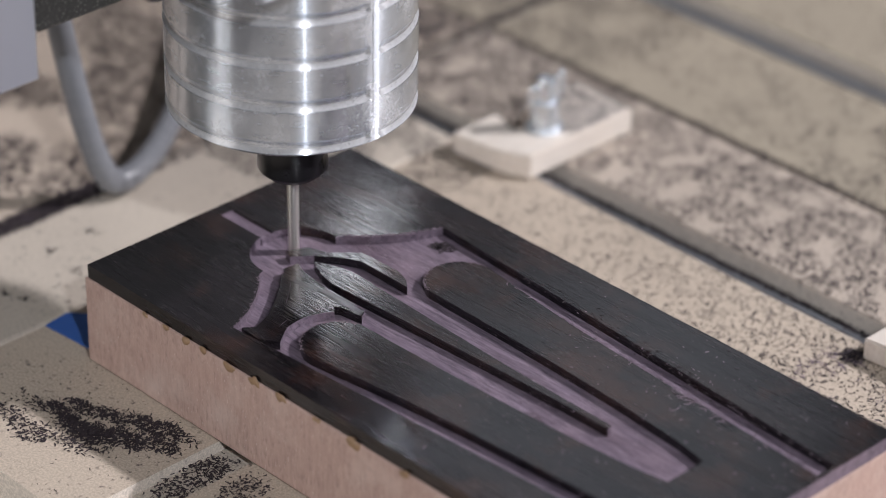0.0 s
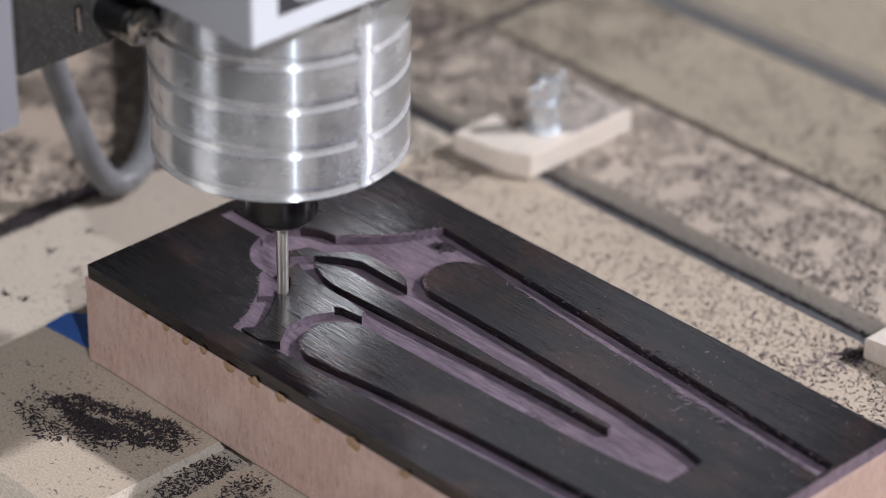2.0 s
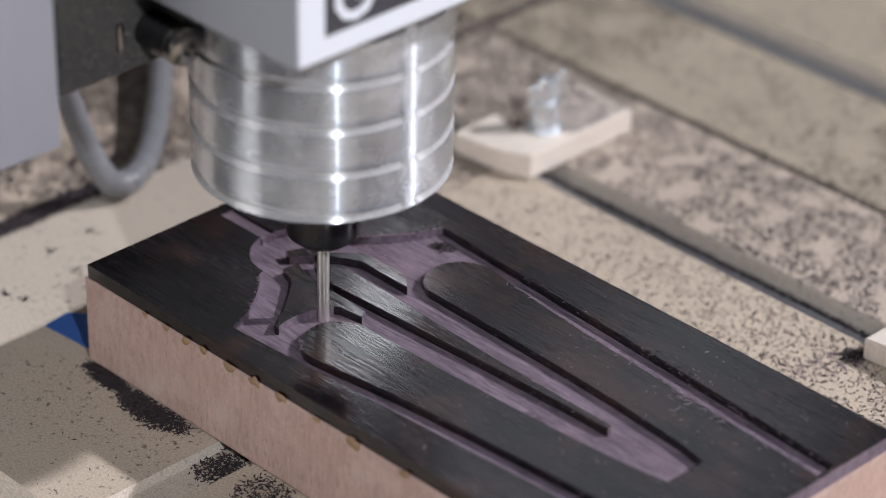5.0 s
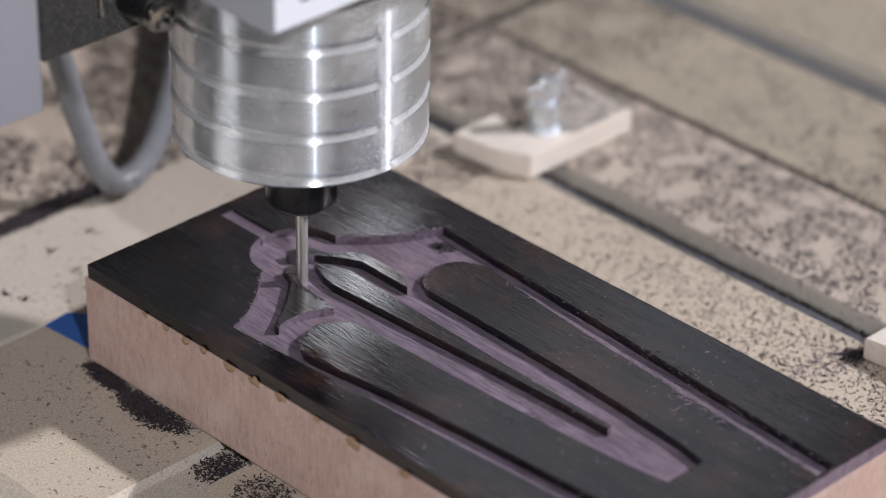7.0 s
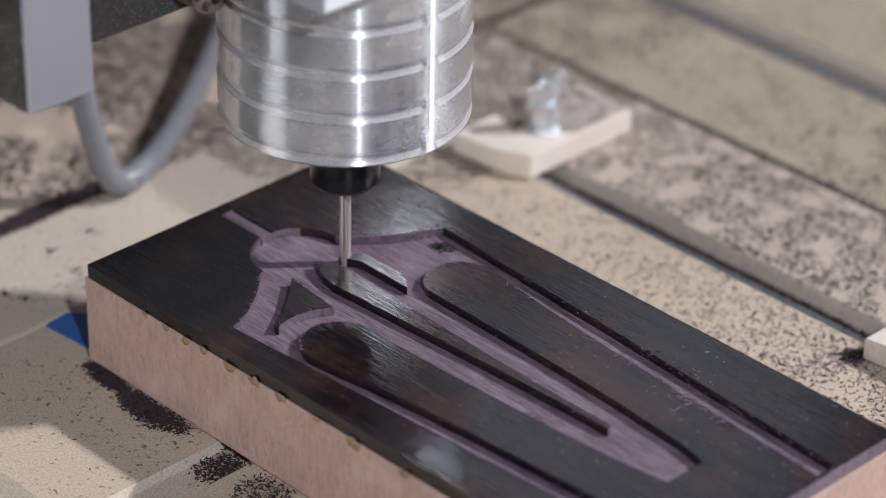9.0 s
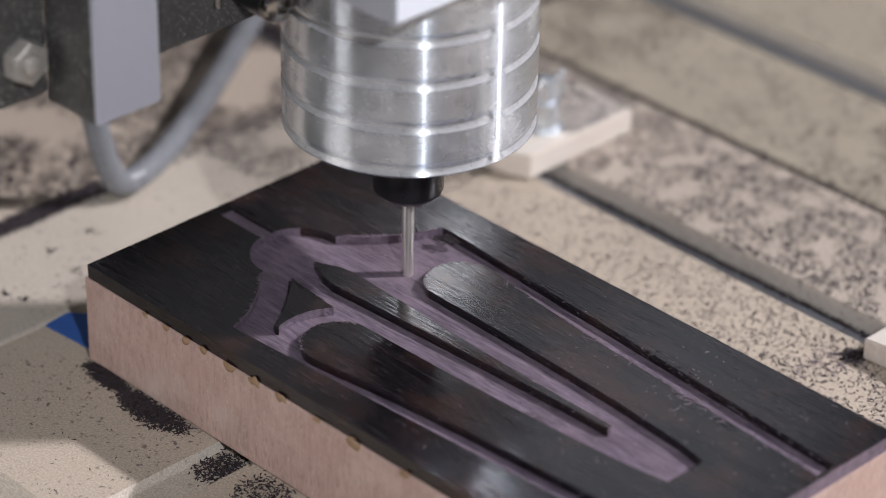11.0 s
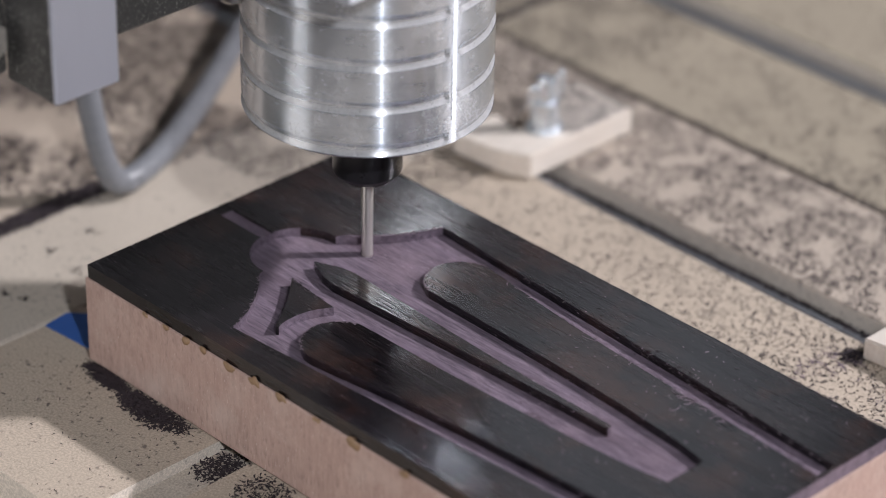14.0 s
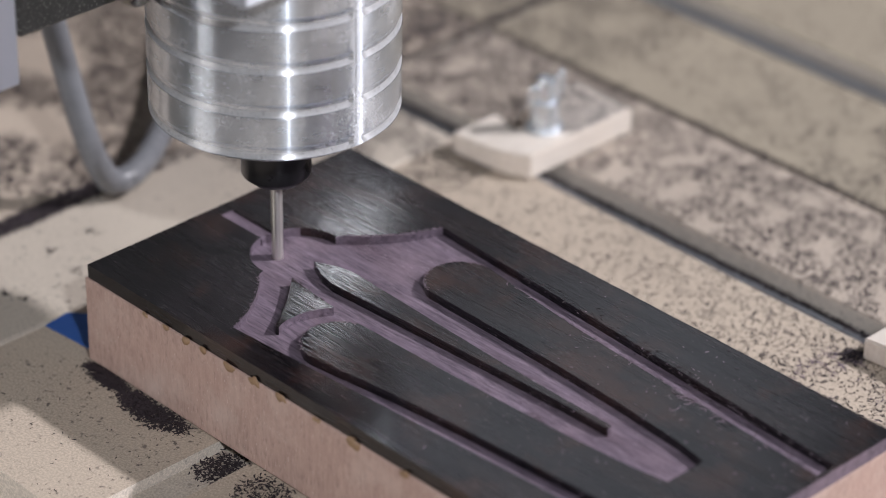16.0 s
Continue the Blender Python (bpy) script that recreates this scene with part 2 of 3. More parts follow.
def mirrored(path):
    return [(x, 2 * MID - y) for x, y in reversed(path)]


def finer(loop, step=1.2, wobble=0.06, seed=1):
    """The same outline with more points and the small unevenness of a cutter in hard wood."""
    rnd, out = random.Random(seed), []
    for (x0, y0), (x1, y1) in zip(loop, loop[1:] + loop[:1]):
        n = max(1, int(math.hypot(x1 - x0, y1 - y0) / step))
        out += [(x0 + (x1 - x0) * i / n + rnd.uniform(-wobble, wobble), y0 + (y1 - y0) * i / n + rnd.uniform(-wobble, wobble)) for i in range(n)]
    return out


# ---- the bench: boards, slots and tracks ----
def board(name, x0, x1, y0, y1, label, z0=-0.018, z1=0.0, face=None):
    bm = box(x0 * MM, x1 * MM, y0 * MM, y1 * MM, z0, z1, 0.0006, 1)
    for f in bm.faces:
        f.material_index = 0 if f.normal.z > 0.5 else 1
    return tagged(link(name, bm, [face or MDF, MDF_EDGE]), label, "board", "boards of the machine bed", "structure")


BED = "tan fibreboard of the machine bed strewn with dark shavings"
board("bed_board", -69, -23.3, -150, 157.5, BED)
bm = slab([[(-22, -49), (52, -49), (52, 20), (65, 20), (65, -49), (700, -49), (700, 157.5), (-22, 157.5)]], -0.018, 0.0)
bm.normal_update()
for f in bm.faces:
    f.material_index = 0 if f.normal.z > 0.5 else 1
tagged(link("bed_board", bm, [MDF_NEAR, MDF_EDGE]), BED, "board", "boards of the machine bed", "structure")
board("bed_board", -69, 700, 169.5, 216.2, BED, face=MDF_TAN)
board("bed_board", -69, 700, 218.6, 271, BED, face=MDF_OLD)
board("bed_board", -69, 700, 279.5, 800, BED, z1=0.004, face=MDF_OLD)
board("bed_board", -800, -75.5, -150, 157.5, BED, face=MDF_STAINED)
board("bed_board", -800, -72, 169.5, 216.6, BED, face=MDF_STAINED)
board("bed_board", -800, -72, 218.2, 271, BED, face=MDF_OLD)
board("bed_board", -800, -72, 279.5, 800, BED, z1=0.004, face=MDF_OLD)
board("bed_board", 52.02, 63.6, -49, 19.9, "sunken tan fibreboard strip strewn with dark shavings", -0.018, -0.0028)
board("bed_board", -22, 700, -150, -52, BED, -0.03, -0.012)
tagged(link("bench_top", box(-0.8, 0.7, -0.25, 0.8, -0.05, -0.0305), BENCH), "dark wooden bench top under the machine bed", "bench", kind="structure")


def track(y0, lip, wide):
    bm = bmesh.new()
    box(-0.8, 0.7, y0 * MM, (y0 + lip) * MM, -0.0014, 0.0001, 0.0003, 1, bm)
    box(-0.8, 0.7, y0 * MM, (y0 + wide) * MM, -0.0075, -0.0055, 0.0003, 1, bm)
    return tagged(link("t_track", bm, TRACK), "grey aluminium clamping track sunk in the bed", "track", "tracks of the bed", "structure")


track(157.7, 2.6, 11.6)
track(271.3, 6.6, 8.0)

# legs of the bench
for lx in (-0.74, 0.64):
    for ly in (-0.19, 0.74):
        tagged(link("bench_leg", box(lx - 0.045, lx + 0.045, ly - 0.045, ly + 0.045, -0.9, -0.0502, 0.004, 1), BENCH), "dark wooden leg of the bench", "bench leg", "legs of the bench", "structure")

# the room around
room = bmesh.new()
box(-2.6, 2.6, -2.4, 2.8, -0.9, 2.0, bm=room)
bmesh.ops.reverse_faces(room, faces=room.faces)
walls = new("room_walls", bpy.data.meshes.new("room_walls"))
room.to_mesh(walls.data)
room.free()
walls.data.materials.append(WALL)
tagged(walls, "plain dim walls of the workshop", "wall", kind="structure")

# ---- the work: a rosewood cap on a pale base, with the milled pattern ----
blank = empty("wooden_blank", (0, 0, 0), "dark rosewood plate glued on a pale pink wooden block, half milled", "workpiece")
LONG, WIDE = 193.4, 93.4
part("base_block", box(-0.0008, LONG * MM, -0.0006, WIDE * MM, 0.0003, CAP_Z, 0.0006, 2), MAHOGANY, blank, "pale pink straight-grained wooden base")

# pocket outline, near half and its mirror
EDGE_A = (49.2, 7.7)
near_half = [(4.2, 42.3)] + arc(33, MID, 12.9, 189.4, 272, 24) + bow((34.2, 29.8), EDGE_A, 1.9) + [(192.2, 17.4)]
inner_near = [(192.2, 23.0), (120, 18.4), (100, 16.6), (88, 15.0), (80, 13.9)] + arc(72.4, 22.8, 9.8, 282, 104, 30) + [(100, 32.9), (121, 33.7), (140, 34.7), (160, 36.4), (169.8, 38.2)]
pocket = near_half + inner_near
far_half = near_half[:-2] + [(49.2, 7.0), (192.2, 16.5)] + inner_near
pocket = finer(pocket + mirrored(far_half), 1.0, 0.025, 5)
rim = [(0, 0), (LONG, 0), (LONG, WIDE), (0, WIDE)]


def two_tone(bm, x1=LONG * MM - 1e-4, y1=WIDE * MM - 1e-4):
    """Old dark surface on top and on the long sides, fresh wood on what the cutter and the saw have left, save shade
    painted on walls that face y.
    """
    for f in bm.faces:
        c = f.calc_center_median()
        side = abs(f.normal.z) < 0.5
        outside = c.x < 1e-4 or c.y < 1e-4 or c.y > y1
        # shade put in by colour: cut walls facing y take the dark wood, others the pale
        pale_wall = abs(f.normal.y) < 0.68 or (0.0343 < c.x < 0.0493 and abs(c.y - MID * MM) > 0.0142)
        f.material_index = 1 if side and not outside and pale_wall else 0
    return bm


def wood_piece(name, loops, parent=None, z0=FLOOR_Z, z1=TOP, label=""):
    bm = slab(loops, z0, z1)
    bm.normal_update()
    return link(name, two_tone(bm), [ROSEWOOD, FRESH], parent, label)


bm = box(0, LONG * MM, 0, WIDE * MM, CAP_Z, FLOOR_Z)
bm.normal_update()
for f in bm.faces:
    c = f.calc_center_median()
    f.material_index = 1 if f.normal.z > 0.5 or c.x > LONG * MM - 1e-4 else 0
part("pocket_floor", bm, [ROSEWOOD, FRESH], blank, "freshly milled purple wood")
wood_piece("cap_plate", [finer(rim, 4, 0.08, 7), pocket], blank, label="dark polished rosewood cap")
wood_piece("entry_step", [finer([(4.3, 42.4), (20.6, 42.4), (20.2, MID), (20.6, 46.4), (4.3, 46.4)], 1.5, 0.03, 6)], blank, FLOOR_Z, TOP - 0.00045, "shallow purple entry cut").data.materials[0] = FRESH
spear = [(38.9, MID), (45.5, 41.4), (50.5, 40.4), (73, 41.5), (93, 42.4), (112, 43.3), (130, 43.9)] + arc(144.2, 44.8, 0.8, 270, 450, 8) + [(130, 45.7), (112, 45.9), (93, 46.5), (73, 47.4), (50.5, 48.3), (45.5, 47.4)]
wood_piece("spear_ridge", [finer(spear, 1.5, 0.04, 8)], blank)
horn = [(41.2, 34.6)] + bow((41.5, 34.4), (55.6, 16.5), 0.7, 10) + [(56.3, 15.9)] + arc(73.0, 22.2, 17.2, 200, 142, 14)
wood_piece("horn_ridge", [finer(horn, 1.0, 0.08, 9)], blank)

# the bit's way over the work: seconds, x and y in mm
WAY = ((0.0, 28.8, 46.4), (0.5, 30.0, 40.3), (1.0, 34.2, 37.1), (1.5, 39.9, 34.0), (2.0, 44.4, 28.8), (2.5, 48.9, 23.8), (3.0, 52.6, 17.6),
       (3.5, 56.7, 14.1), (4.0, 57.9, 17.4), (4.6, 57.6, 24.6), (5.2, 59.6, 31.6), (5.7, 58.2, 34.0), (6.5, 49.1, 34.7), (7.0, 42.3, 37.4), (7.5, 35.7, 40.0),
       (8.0, 32.5, 46.1), (8.5, 36.5, 50.9), (9.0, 42.4, 52.5), (9.6, 50.0, 53.4), (10.2, 57.2, 54.6), (10.8, 57.6, 59.2), (11.5, 56.2, 66.2), (12.0, 57.2, 73.0), (12.5, 54.3, 75.6), (13.0, 51.1, 70.7),
       (13.5, 47.4, 65.0), (14.0, 42.8, 60.0), (14.5, 38.9, 54.8), (15.0, 32.6, 52.7), (15.5, 27.7, 47.9), (16.0, 27.9, 41.5))


def bit_at(t):
    for (t0, x0, y0), (t1, x1, y1) in zip(WAY, WAY[1:]):
        if t0 <= t <= t1:
            s = (t - t0) / (t1 - t0)
            return x0 + (x1 - x0) * s, y0 + (y1 - y0) * s
    return WAY[-1][1:]


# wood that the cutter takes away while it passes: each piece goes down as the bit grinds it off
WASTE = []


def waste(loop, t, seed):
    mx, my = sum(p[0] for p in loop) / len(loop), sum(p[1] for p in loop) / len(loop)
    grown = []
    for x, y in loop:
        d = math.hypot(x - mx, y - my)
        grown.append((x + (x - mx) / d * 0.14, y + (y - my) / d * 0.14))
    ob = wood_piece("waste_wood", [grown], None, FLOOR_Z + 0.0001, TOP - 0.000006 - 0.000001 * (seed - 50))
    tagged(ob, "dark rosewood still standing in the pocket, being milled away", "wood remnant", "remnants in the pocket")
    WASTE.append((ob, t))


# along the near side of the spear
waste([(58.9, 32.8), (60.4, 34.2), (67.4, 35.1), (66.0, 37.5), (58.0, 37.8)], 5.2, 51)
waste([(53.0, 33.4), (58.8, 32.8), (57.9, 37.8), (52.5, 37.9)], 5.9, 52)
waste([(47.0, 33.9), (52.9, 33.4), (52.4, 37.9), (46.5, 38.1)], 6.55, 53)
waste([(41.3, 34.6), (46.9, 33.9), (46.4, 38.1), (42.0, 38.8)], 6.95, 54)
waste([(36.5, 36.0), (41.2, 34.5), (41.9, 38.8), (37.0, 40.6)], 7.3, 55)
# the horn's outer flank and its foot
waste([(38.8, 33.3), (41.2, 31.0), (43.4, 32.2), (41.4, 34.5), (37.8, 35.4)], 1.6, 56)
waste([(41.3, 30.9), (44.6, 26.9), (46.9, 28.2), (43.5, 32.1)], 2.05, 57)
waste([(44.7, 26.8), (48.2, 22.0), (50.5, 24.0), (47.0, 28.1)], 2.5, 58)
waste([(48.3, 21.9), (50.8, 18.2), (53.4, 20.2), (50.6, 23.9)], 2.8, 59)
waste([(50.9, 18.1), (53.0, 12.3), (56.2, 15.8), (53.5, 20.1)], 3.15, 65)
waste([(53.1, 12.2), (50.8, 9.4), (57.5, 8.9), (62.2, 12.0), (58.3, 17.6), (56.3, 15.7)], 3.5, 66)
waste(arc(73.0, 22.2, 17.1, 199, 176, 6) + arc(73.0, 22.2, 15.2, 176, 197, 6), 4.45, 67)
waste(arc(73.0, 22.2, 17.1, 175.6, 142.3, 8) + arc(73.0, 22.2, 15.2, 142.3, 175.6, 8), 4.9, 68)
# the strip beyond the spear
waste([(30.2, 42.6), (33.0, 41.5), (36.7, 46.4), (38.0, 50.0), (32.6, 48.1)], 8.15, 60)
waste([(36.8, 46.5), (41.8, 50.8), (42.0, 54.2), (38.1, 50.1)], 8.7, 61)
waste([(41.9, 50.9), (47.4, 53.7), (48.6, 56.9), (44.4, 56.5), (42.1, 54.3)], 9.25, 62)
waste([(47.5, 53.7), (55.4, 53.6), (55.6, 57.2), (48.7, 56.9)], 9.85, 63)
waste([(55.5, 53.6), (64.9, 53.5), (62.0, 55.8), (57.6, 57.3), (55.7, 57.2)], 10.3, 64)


# ---- the grey air hose: short stiff lengths along a hanging loop ----
hose = empty("air_hose", (0, 0, 0), "grey plastic air hose hanging in a loop from the carriage", "hose")
LINKS_N = 26
REST = Vector((-0.0625, 0.0608, 0.0052))


def hose_point(s, t):
    """From the carriage down to the bed, a tight bend, then back over the bed and gently up."""
    x, y = bit_at(t)
    a = Vector((-0.0765, 0.0335 + (y - 46) * 0.00082, 0.135))
    low = REST + Vector(((x - 40) * 0.00006, (y - 46) * 0.00006, 0))
    b = Vector((-0.147 - (75.6 - y) * 0.0010, 0.250 - (75.6 - y) * 0.0014, 0.013))
    if s < 0.5:
        u = s * 2
        p = (a, a.lerp(low, 0.55), low + Vector((-0.001, -0.0125, 0.0005)), low)
    else:
        u = s * 2 - 1
        p = (low, low + Vector((0.0012, 0.0170, -0.0005)), low.lerp(b, 0.42) + Vector((0.004, 0.004, -0.001)), b)
    return p[0] * (1 - u) ** 3 + p[1] * 3 * u * (1 - u) ** 2 + p[2] * 3 * u * u * (1 - u) + p[3] * u ** 3


def link_pose(i, t):
    a, b = hose_point(i / LINKS_N, t), hose_point((i + 1) / LINKS_N, t)
    q = (b - a).to_track_quat("Z", "Y")
    return Matrix.Translation(a.lerp(b, 0.5)) @ q.to_matrix().to_4x4()


LINKS = []
for i in range(LINKS_N):
    n = max((hose_point((i + 1) / LINKS_N, t) - hose_point(i / LINKS_N, t)).length for t in (0.0, 3.5, 8.0, 12.0)) * 0.5 + 0.0012
    bm = lathe([(0, -n - 0.0034), (0.0018, -n - 0.0031), (0.0032, -n - 0.0018), (0.0037, -n), (0.0037, n), (0.0032, n + 0.0018), (0.0018, n + 0.0031), (0, n + 0.0034)], 20)
    LINKS.append(part("hose_length", bm, HOSE_GREY, hose, "", 60))


# ---- the machine's carriage: spindle, clamp housing and guide wheel ----
carriage = empty("spindle_carriage", (0, 0, TIP_Z), "silver router spindle in a grey clamp housing with its carriage", "router spindle")
bit = part("milling_bit", lathe([(0, 0.0002), (0.0014, 0.0002), (0.00152, 0.0006), (0.00152, 0.010), (0.00158, 0.011), (0.00158, 0.033), (0, 0.033)], 32), STEEL, carriage, "bright slender carbide milling bit", 40)
nut = part("collet_nut", lathe([(0, 0.0246), (0.0064, 0.0246), (0.0068, 0.0248), (0.0090, 0.0268), (0.0092, 0.0273), (0.0092, 0.0345), (0.0092, 0.0425), (0.0086, 0.0428), (0.0086, 0.0434), (0.0092, 0.0437), (0.0092, 0.0475), (0, 0.0475)], 64), BLACK_OX, carriage, "black steel collet nut", 35)


GROOVES = (0.0497, 0.0613, 0.0731, 0.0849, 0.0967, 0.1085, 0.1203)
LAND_DEG = -2.0


def spindle_profile():
    """Cooling grooves with a steep upper wall, a round root and a flatter lower ledge; the lowest lies on the bottom edge."""
    p = [(0, 0.0463), (0.0296, 0.0463), (0.0306, 0.0466), (0.0313, 0.0471), (0.0319, 0.0478)]
    for z in GROOVES:
        p += [(0.0325 - d, z + h) for d, h in ((0.0, -0.00175), (0.00008, -0.00165), (0.00042, -0.00125), (0.00066, -0.00080), (0.00076, -0.00020),
                                               (0.00072, 0.00050), (0.00054, 0.00110), (0.00024, 0.00155), (0.00006, 0.00172), (0.0, 0.0018))]
    return p + [(0.0325, 0.155), (0.0, 0.155)]


bm = lathe(spindle_profile(), 240)
# the grooves stop short of the plain land that runs down the cylinder
for v in bm.verts:
    r, deg = math.hypot(v.co.x, v.co.y), math.degrees(math.atan2(v.co.y, v.co.x))
    near = min(GROOVES, key=lambda z: abs(z - v.co.z))
    if abs(v.co.z - near) < 0.0018 and r > 0.02:
        half = 2.9 + 1.6 * abs(v.co.z - near) / 0.0018
        if abs(deg - LAND_DEG) < half:
            v.co.x, v.co.y = v.co.x * 0.0325 / r, v.co.y * 0.0325 / r
for f in bm.faces:
    c = f.calc_center_median()
    near = min(GROOVES, key=lambda z: abs(z - c.z))
    f.material_index = 1 if -0.00165 < c.z - near < -0.00045 and 0.030 < math.hypot(c.x, c.y) < 0.03242 else 0
body = part("spindle_body", bm, [ALUMINIUM, GROOVE], carriage, "polished aluminium spindle with turned cooling grooves", 28)
# the narrow bar let into the land
bm = box(0.0318, 0.03265, -0.0008, 0.0008, 0.0545, 0.155, 0.0002, 1)
bmesh.ops.rotate(bm, verts=bm.verts, cent=(0, 0, 0), matrix=Matrix.Rotation(radians(LAND_DEG), 3, "Z"))
part("key_strip", bm, ALUMINIUM, body)

# clamp housing round the spindle, with its printed front
HX0, HX1, HY, HZ = -0.012, 0.042, 0.0456, 0.1034
housing = part("clamp_housing", box(HX0, HX1, -HY, HY, HZ, HZ + 0.09, 0.0012, 2), GREY_PAINT, carriage, "grey painted clamp housing", 40)
part("sign_border", box(HX1 - 0.0006, HX1 + 0.0003, -HY + 0.0008, HY - 0.0008, HZ + 0.0008, HZ + 0.06, 0.0001, 1), WHITE_PRINT, housing, "white border of the sign")
part("sign_panel", box(HX1, HX1 + 0.0005, -HY + 0.0085, HY - 0.0085, HZ + 0.0062, HZ + 0.03, 0.0001, 1), DARK_PRINT, housing, "dark sign panel with pale shapes")
bm = lathe([(0.0042, 0.0), (0.0064, 0.0), (0.0064, 0.0004), (0.0042, 0.0004), (0.0042, 0.0)], 10, "X", (HX1 + 0.0005, -HY + 0.0172, HZ + 0.0142))
part("emblem_ring", bm, WHITE_PRINT, housing, "white ring emblem")
part("emblem_dot", box(HX1 + 0.0005, HX1 + 0.0009, -HY + 0.0174, -HY + 0.0210, HZ + 0.0130, HZ + 0.0154, 0.0001, 1), WHITE_PRINT, housing)
for k in range(5):
    y = -HY + 0.0270 + k * 0.0080
    part("sign_bar", box(HX1 + 0.0005, HX1 + 0.0009, y, y + 0.0058, HZ + 0.0112, HZ + 0.0178, 0.0001, 1), WHITE_PRINT, housing)

# back plate, screw, post and guide wheel
plate = part("back_plate", box(-0.026, -0.020, -0.064, -0.010, 0.0795, 0.16, 0.0008, 1), DARK_PLATE, carriage, "black plate dusted with pale specks")
screw = part("button_screw", lathe([(0, 0.0), (0.0052, 0.0), (0.0052, 0.0012), (0.0046, 0.0026), (0.0030, 0.0034), (0.0022, 0.0034), (0.0020, 0.0018), (0, 0.0016)], 32, "X", (-0.0095, -0.0365, 0.0885)), NUT_STEEL, plate, "shiny button-head screw", 30)
part("spacer", lathe([(0, 0), (0.0050, 0), (0.0050, 0.0112), (0, 0.0112)], 32, "X", (-0.0205, -0.0365, 0.0885)), BLACK_OX, plate, "", 40)
part("clip", box(-0.0205, -0.0190, -0.0470, -0.0450, 0.0860, 0.0930, 0.0006, 2), NUT_STEEL, plate, "small bright clip")
post = part("post", box(-0.030, -0.0122, -0.0905, -0.0712, 0.0732, 0.17, 0.0004, 1), DARK_PLATE, carriage, "black post dusted with pale specks")
part("post_face", box(-0.0125, -0.0110, -0.0902, -0.0712, 0.0731, 0.17, 0.0003, 1), ANODISED, post, "bare aluminium face of the post")
bracket = part("wheel_bracket", box(-0.0335, -0.0302, -0.1045, -0.0897, 0.0745, 0.16, 0.0016, 2), DARK_PLATE, carriage, "dark wheel bracket dusted with pale specks")
hex_nut = part("hex_nut", hexagon(0.0056, 0, 0.0046, "X", (-0.0302, -0.0975, 0.0862)), GALVANISED, bracket, "dull steel hexagon nut")
part("bolt_end", lathe([(0, 0), (0.0028, 0), (0.0028, 0.0058), (0.0023, 0.0062), (0, 0.0062)], 24, "X", (-0.0302, -0.0975, 0.0862)), GALVANISED, hex_nut, "", 40)
wheel = part("guide_wheel", lathe([(0, 0), (0.0095, 0), (0.0122, 0.0024), (0.0122, 0.0036), (0.0098, 0.0052), (0.0122, 0.0068), (0.0122, 0.0080), (0.0095, 0.0104), (0, 0.0104)], 48, "X", (-0.0445, -0.0975, 0.0862)), RUBBER, bracket, "dusty guide wheel", 30)
part("wheel_hub", lathe([(0, 0), (0.0072, 0), (0.0072, 0.0014), (0, 0.0014)], 32, "X", (-0.0343, -0.0975, 0.0862)), NUT_STEEL, wheel, "", 40)
part("cross_bar", box(-0.05, -0.0285, -0.150, -0.1070, 0.1052, 0.13, 0.001, 1), ANODISED, carriage, "grey aluminium cross bar")


# unseen glowing block, added to throw glare on the dark plate
glare_source = part("glare_source", box(-0.010, 0.010, -0.009, 0.009, -0.002, 0.002, 0.0006, 2), GLARE_GLOW, carriage, "small white glowing block added behind the spindle for the plate's glare")
glare_source.matrix_local = look((-0.150, 0.161, 0.138), (0.02, 0.0, 0.0))


# added out of view, keeps the rear light out of the plate's gloss
part("blocking_beam", box(-0.320, -0.172, -0.30, 0.36, 0.100, 0.205, 0.002, 1), BLACK_PAINT, carriage, "unseen dark beam added behind the spindle to darken the plate's reflection")


# ---- hold-down clamps ----
HIGH = 0.0084


